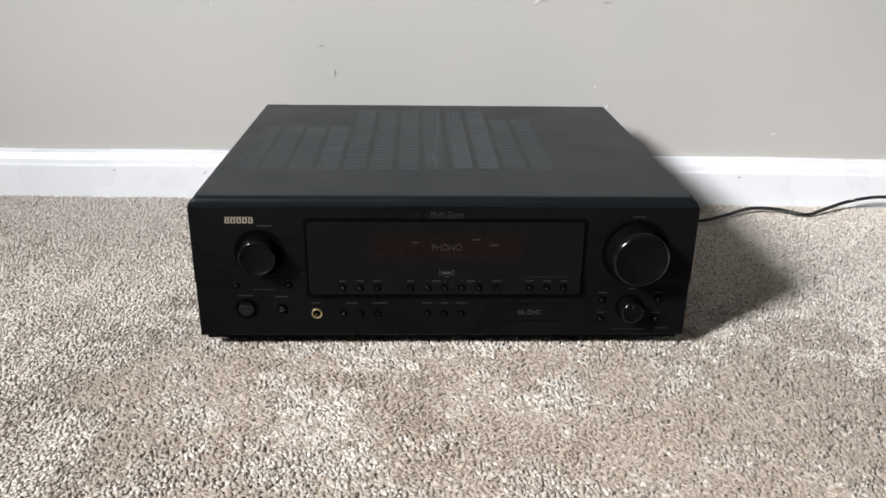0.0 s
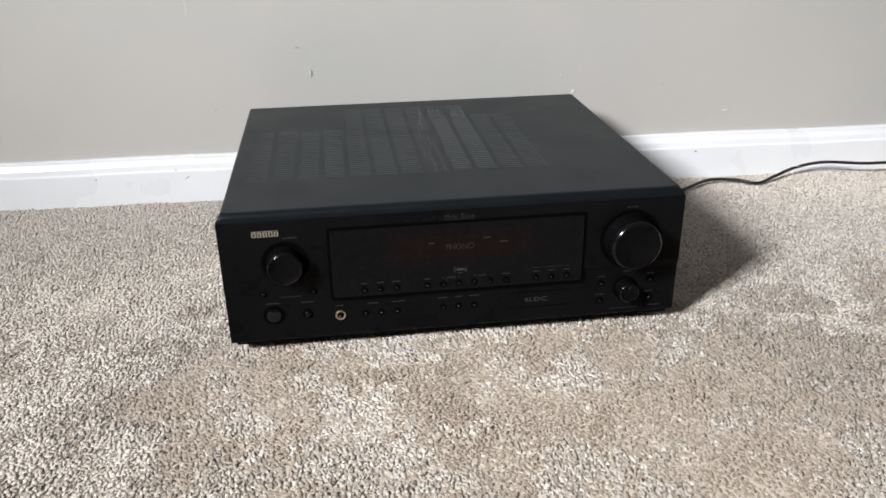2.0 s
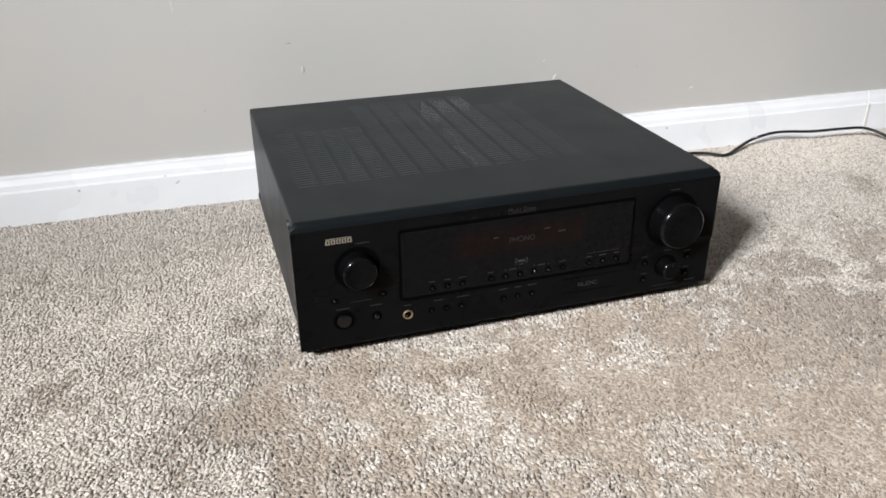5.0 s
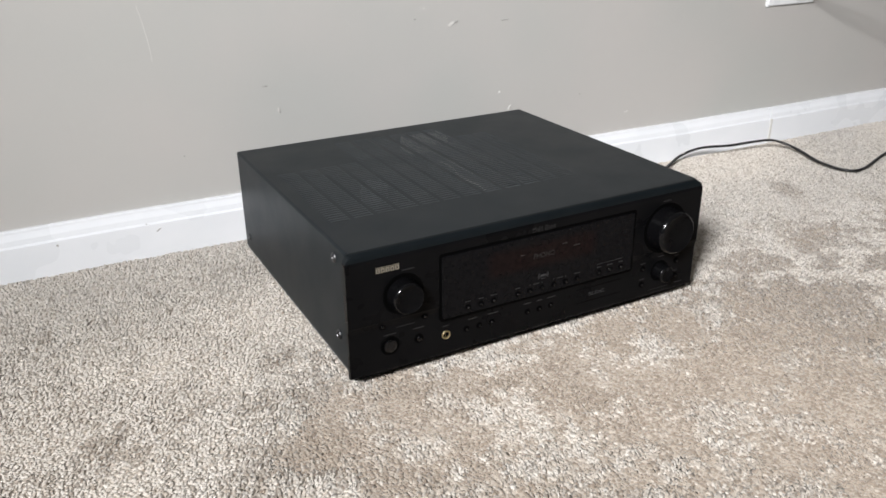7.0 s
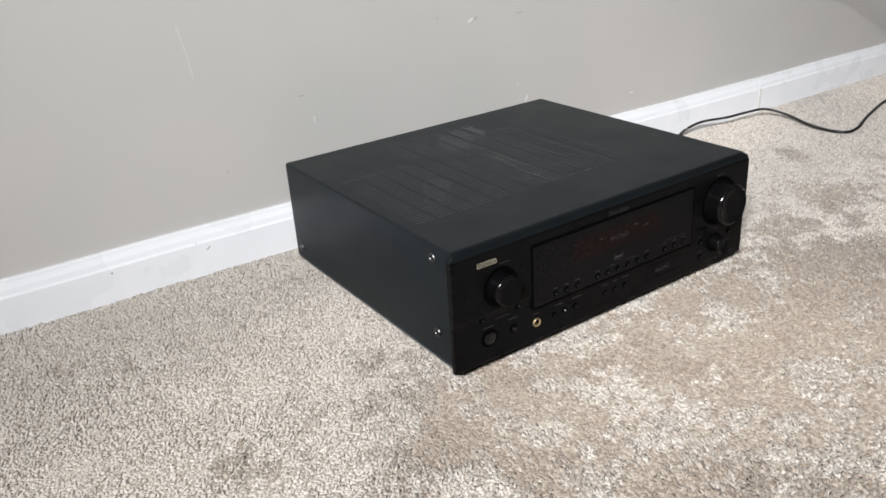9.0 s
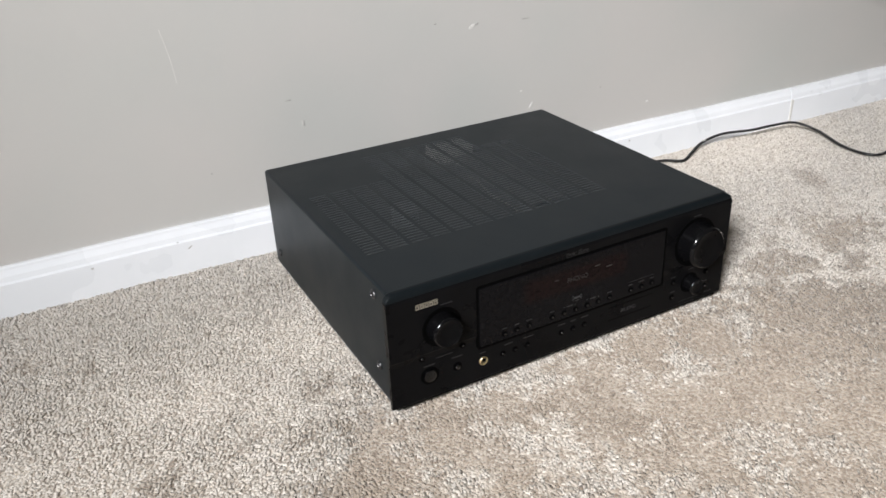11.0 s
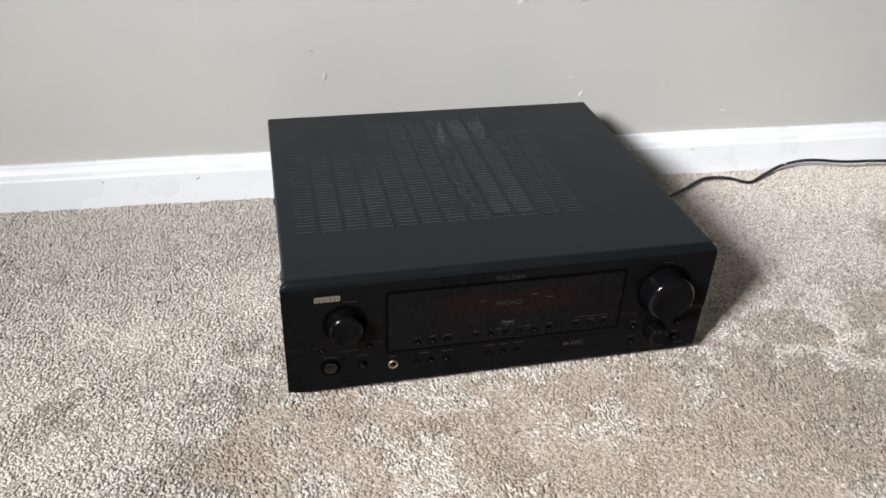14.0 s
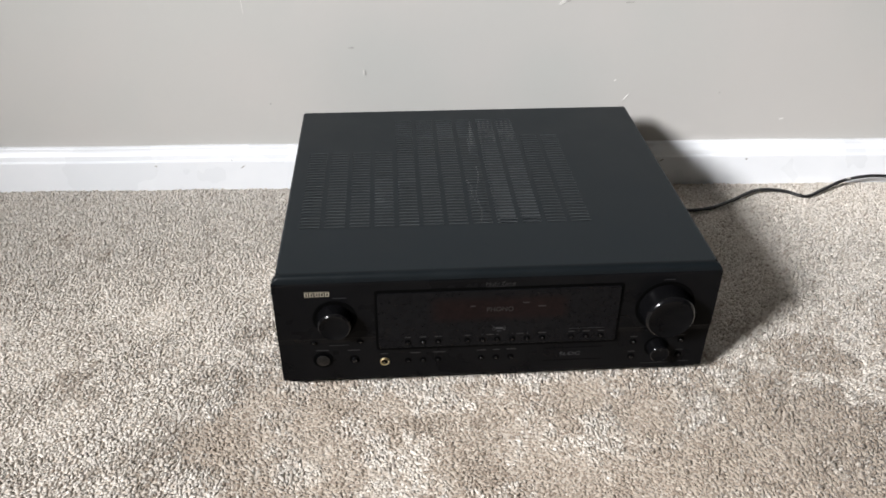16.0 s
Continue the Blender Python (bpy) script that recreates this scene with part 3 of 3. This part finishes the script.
# words and emblems of the front
lettering("lettering", "Multi Zone", 0.0008, -0.0001, 0.1304, 0.0285, 0.0042, PRINT, front)
caption(0.0008, -0.0001, 0.1272, 0.0285, front, h=0.0004)
lettering("lettering", "SLDC", 0.0772, LOW - 0.0001, 0.0358, 0.0220, 0.0042, BRIGHT_PRINT, front)
caption(0.0800, LOW - 0.0001, 0.0442, 0.0620, front, GROOVE, 0.0006)
caption(0.0800, LOW - 0.0001, 0.0275, 0.0620, front, GROOVE, 0.0006)
bm = bmesh.new()
for k in range(5):
    x = -0.1893 + 0.0050 * k
    box(x, x + 0.0008, -0.0002, 0.0001, 0.1220, 0.1262, bm)
    box(x + 0.0028, x + 0.0036, -0.0002, 0.0001, 0.1220, 0.1262, bm)
    for z in (0.1220, 0.1256):
        box(x + 0.0008, x + 0.0028, -0.0002, 0.0001, z, z + 0.0006, bm)
box(-0.1893, -0.1657, -0.0002, 0.0001, 0.1271, 0.1275, bm)
part("emblem", bm, LOGO, front, "small pale gold maker's emblem of plain bars")

# ---- wall outlet and power cord ----
outlet = empty("wall_outlet", ROOM @ pose(1.257, 0, 0.3090), "white double wall outlet plate with a plug", "outlet")
bm = prism(rounded(-0.059, 0.059, -0.0585, 0.0585, 0.003, 3), -0.0022, 0.0)
prism(rounded(-0.0565, 0.0565, -0.056, 0.056, 0.003, 3), -0.0058, -0.0022, bm)
part("plate", bm, PLATE, outlet, edge=0.0012)
for x in (-0.023, 0.023):
    for z in (-0.0195, 0.0195):
        sock = part("socket", prism(rounded(x - 0.0165, x + 0.0165, z - 0.014, z + 0.014, 0.010, 5), -0.0072, -0.005), PLATE, outlet)
        for dx in (-0.006, 0.006):
            part("slot", box(x + dx - 0.001, x + dx + 0.001, -0.0075, -0.007, z - 0.002, z + 0.006), GROOVE, sock)
    part("screw", lathe(((0.003, -0.005), (0.003, -0.0068), (0.0, -0.0072)), x, 0, 16), SCREW, outlet)


def smooth_path(points, n):
    """A smooth run through a few points."""
    pts = [Vector(p) for p in points]
    pts = [2 * pts[0] - pts[1]] + pts + [2 * pts[-1] - pts[-2]]
    out = []
    for a, b, c, d in zip(pts, pts[1:], pts[2:], pts[3:]):
        for k in range(n):
            t = k / n
            out.append(0.5 * (2 * b + (c - a) * t + (2 * a - 5 * b + 4 * c - d) * t * t + (3 * b - a - 3 * c + d) * t ** 3))
    return out + [pts[-2]]


def tube_mesh(points, r, seg=10, flat=1.0):
    bm = bmesh.new()
    loops = []
    for k, p in enumerate(points):
        along = (points[min(k + 1, len(points) - 1)] - points[max(k - 1, 0)]).normalized()
        across = along.cross(Vector((0, 0, 1)))
        across = across.normalized() if across.length > 1e-3 else Vector((0, 1, 0))
        up = across.cross(along)
        loops.append([bm.verts.new(p + across * r * flat * math.cos(a) + up * r * math.sin(a)) for a in (2 * math.pi * s / seg for s in range(seg))])
    for a, b in zip(loops, loops[1:]):
        for s in range(seg):
            j = (s + 1) % seg
            bm.faces.new((a[s], a[j], b[j], b[s]))
    bm.faces.new(loops[0][::-1])
    bm.faces.new(loops[-1])
    return bm


cord = empty("power_cord", pose(0, 0, 0), "black vinyl power cord lying loosely on the carpet", "cord")
RUN = (
    (0.150, 1.034, 0.050), (0.165, 1.058, 0.046), (0.215, 1.060, 0.022), (0.275, 1.020, 0.007), (0.325, 0.996, 0.004), (0.366, 0.998, 0.004),
    (0.403, 1.015, 0.005), (0.450, 1.040, 0.007), (0.489, 1.038, 0.006), (0.518, 1.024, 0.004), (0.550, 1.038, 0.007), (0.590, 1.054, 0.013),
    (0.632, 1.050, 0.021), (0.690, 1.038, 0.020), (0.740, 1.034, 0.020), (0.785, 1.025, 0.019), (0.805, 0.990, 0.010), (0.786, 0.922, 0.006),
    (0.790, 0.871, 0.005), (0.826, 0.863, 0.005), (0.928, 0.898, 0.005), (1.060, 0.930, 0.005), (1.180, 0.915, 0.006), (1.245, 0.905, 0.040),
    (1.215, 0.905, 0.110), (1.110, 0.915, 0.185), (1.010, 0.935, 0.235), (0.940, 0.953, 0.268), (0.880, 0.957, 0.290), (0.832, 0.982, 0.302), (0.812, 1.018, 0.304),
)
part("cable", tube_mesh(smooth_path(RUN, 10), 0.0022, 12, 1.25), CORD, cord, smooth=60)
bm = bmesh.new()
prism(rounded(-0.022, 0.022, -0.017, 0.017, 0.006, 4), -0.0440, -0.0076, bm)
prism(rounded(-0.016, 0.016, -0.012, 0.012, 0.005, 4), -0.0490, -0.0440, bm)
lathe(((0.006, -0.048), (0.0045, -0.064), (0.0, -0.064)), 0.0, 0, 16, bm)
bm.transform(ROOM @ pose(1.234, 0.0, 0.304))
part("plug", bm, CORD, cord, "black moulded plug", smooth=40)
bm = bmesh.new()
bmesh.ops.create_cone(bm, segments=16, radius1=0.0052, radius2=0.0036, depth=0.026, cap_ends=True)
bm.transform(pose(0.155, 1.042, 0.051, 90, 0, -20))
part("strain_relief", bm, RUBBER, cord, smooth=40)
part("cord_tag", box(0.5895, 0.5945, 1.0505, 1.0545, 0.0162, 0.0172), CHIP, cord, "small white mark on the cord")

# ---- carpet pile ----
# pressed patches, drawn in darker yarn: along x, along y, breadth
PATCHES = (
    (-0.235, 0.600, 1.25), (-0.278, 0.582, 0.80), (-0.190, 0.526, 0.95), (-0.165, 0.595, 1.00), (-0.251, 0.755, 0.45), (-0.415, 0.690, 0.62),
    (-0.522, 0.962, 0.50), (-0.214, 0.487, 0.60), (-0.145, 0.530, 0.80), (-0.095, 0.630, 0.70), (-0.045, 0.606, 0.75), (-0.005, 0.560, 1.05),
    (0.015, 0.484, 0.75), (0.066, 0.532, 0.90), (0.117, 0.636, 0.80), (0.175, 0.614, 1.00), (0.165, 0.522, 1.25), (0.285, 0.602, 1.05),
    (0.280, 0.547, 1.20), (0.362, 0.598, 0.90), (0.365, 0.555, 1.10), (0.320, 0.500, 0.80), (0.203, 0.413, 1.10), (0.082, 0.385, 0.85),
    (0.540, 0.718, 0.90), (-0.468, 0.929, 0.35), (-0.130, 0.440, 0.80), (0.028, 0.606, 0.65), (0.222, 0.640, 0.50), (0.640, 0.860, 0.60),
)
rng = np.random.default_rng(7)
STEP = 0.0026
gx, gy = np.meshgrid(np.arange(-0.74, 1.46, STEP), np.arange(0.28, 1.12, STEP))
px = (gx + (np.arange(gx.shape[0]) % 2)[:, None] * STEP / 2).ravel()
py = gy.ravel()
px, py = px + rng.normal(0, STEP * 0.27, px.size), py + rng.normal(0, STEP * 0.27, py.size)
turn = math.tan(radians(1.4))
keep = (py < 1.111 - 0.0155 - turn * (px + 0.42)) & ~((abs(px - 0.024) < 0.185) & (py > 0.70) & (py < 1.0))
for fx in (-0.175, 0.175):
    keep &= (px - 0.0218 - fx) ** 2 + (py - 0.7085) ** 2 > 0.021 ** 2
px, py = px[keep], py[keep]
N = px.size


def waves(x, y, scale, seed, count=9):
    r = np.random.default_rng(seed)
    out = np.zeros_like(x)
    for _ in range(count):
        a, f, p = r.uniform(0, 2 * np.pi), scale * r.uniform(0.6, 1.7), r.uniform(0, 2 * np.pi)
        out += np.sin((x * np.cos(a) + y * np.sin(a)) * f + p)
    return out / np.sqrt(count / 2)


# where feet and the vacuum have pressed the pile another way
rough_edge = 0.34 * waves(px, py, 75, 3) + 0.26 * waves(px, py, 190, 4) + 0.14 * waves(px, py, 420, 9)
pressed_dark = np.zeros(N)
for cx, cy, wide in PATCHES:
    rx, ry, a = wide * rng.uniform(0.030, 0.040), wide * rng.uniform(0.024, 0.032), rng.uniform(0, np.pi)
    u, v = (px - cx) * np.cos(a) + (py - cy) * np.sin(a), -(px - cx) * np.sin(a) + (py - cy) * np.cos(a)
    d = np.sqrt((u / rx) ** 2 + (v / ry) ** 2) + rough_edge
    pressed_dark = np.maximum(pressed_dark, 0.85 * min(1, wide + 0.05) * np.clip((1.85 - d) / 1.5, 0, 1))
# mottling is stronger towards the front, weaker at the far left
front_weight = np.clip((0.84 - py) / 0.14, 0.12, 1) * np.clip((px + 0.45) / 0.3, 0.25, 1)
pressed_dark = np.clip(pressed_dark + 0.52 * front_weight * np.clip(waves(px, py, 40, 5) + 0.8 * waves(px, py, 95, 8) + 0.6 * waves(px, py, 210, 12) + 0.2, 0, 1.2), 0, 0.95)
# more of the dark yarn towards the front and right
pressed_dark = np.clip(pressed_dark + 0.42 * np.clip((0.72 - py) / 0.26, 0, 1) * np.clip((px + 0.25) / 0.42, 0, 1), 0, 1)

lean_a = 1.2 * waves(px, py, 9, 11) + 2.4 * pressed_dark + rng.normal(0, 0.65, N)
lean_r = 0.0026 + 0.0008 * pressed_dark + rng.normal(0, 0.0011, N)
dx, dy = lean_r * np.cos(lean_a), lean_r * np.sin(lean_a)
top = np.maximum(rng.normal(0.0, 0.00036, N) - 0.0005 * pressed_dark + 0.0004 * waves(px, py, 60, 6), -0.0013)
spin, size = rng.uniform(0, 2 * np.pi, N), rng.uniform(0.7, 1.3, N)
curl = rng.normal(0, 0.0006, (N, 2))
co = np.empty((N, 7, 3))
for ring, (f, r, twist) in enumerate(((0.0, 0.0025, 0.0), (0.75, 0.0019, 0.8))):
    for k in range(3):
        a = spin + twist + 2 * np.pi * k / 3
        co[:, 3 * ring + k, 0] = px + dx * f ** 1.6 + curl[:, 0] * math.sin(3 * f) + r * size * np.cos(a)
        co[:, 3 * ring + k, 1] = py + dy * f ** 1.6 + curl[:, 1] * math.sin(3 * f) + r * size * np.sin(a)
        co[:, 3 * ring + k, 2] = -0.0032 + (top + 0.0032) * f + (0 if ring == 0 else 0.0004 * np.sin(5 * a))
co[:, 6, 0], co[:, 6, 1], co[:, 6, 2] = px + dx, py + dy, top + 0.0002
quads = [(k, (k + 1) % 3, 3 + (k + 1) % 3, 3 + k) for k in range(3)]
tris = [(3 + k, 3 + (k + 1) % 3, 6) for k in range(3)]
pattern = np.array([i for q in quads for i in q] + [i for t in tris for i in t])
sizes = np.array([4] * 3 + [3] * 3)
loops_all = (pattern[None] + 7 * np.arange(N)[:, None]).ravel()
starts = np.concatenate(([0], np.cumsum(np.tile(sizes, N))[:-1]))
me = bpy.data.meshes.new("carpet_pile")
me.vertices.add(7 * N)
me.vertices.foreach_set("co", co.ravel().astype(np.float32))
me.loops.add(loops_all.size)
me.loops.foreach_set("vertex_index", loops_all.astype(np.int32))
me.polygons.add(6 * N)
me.polygons.foreach_set("loop_start", starts.astype(np.int32))
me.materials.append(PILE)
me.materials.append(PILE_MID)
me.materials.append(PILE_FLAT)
# shaded sides of the pressed pile are put into the yarn colour
which = np.clip(np.rint(2.6 * pressed_dark + rng.normal(0, 0.65, N)), 0, 2).astype(np.int32)
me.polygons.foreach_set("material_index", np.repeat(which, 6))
me.polygons.foreach_set("use_smooth", np.ones(6 * N, bool))
me.update(calc_edges=True)
me.validate()
tagged(new("carpet_pile", me), "beige cut pile carpet with pressed patches shaded in browner yarn", "carpet", kind="stuff")
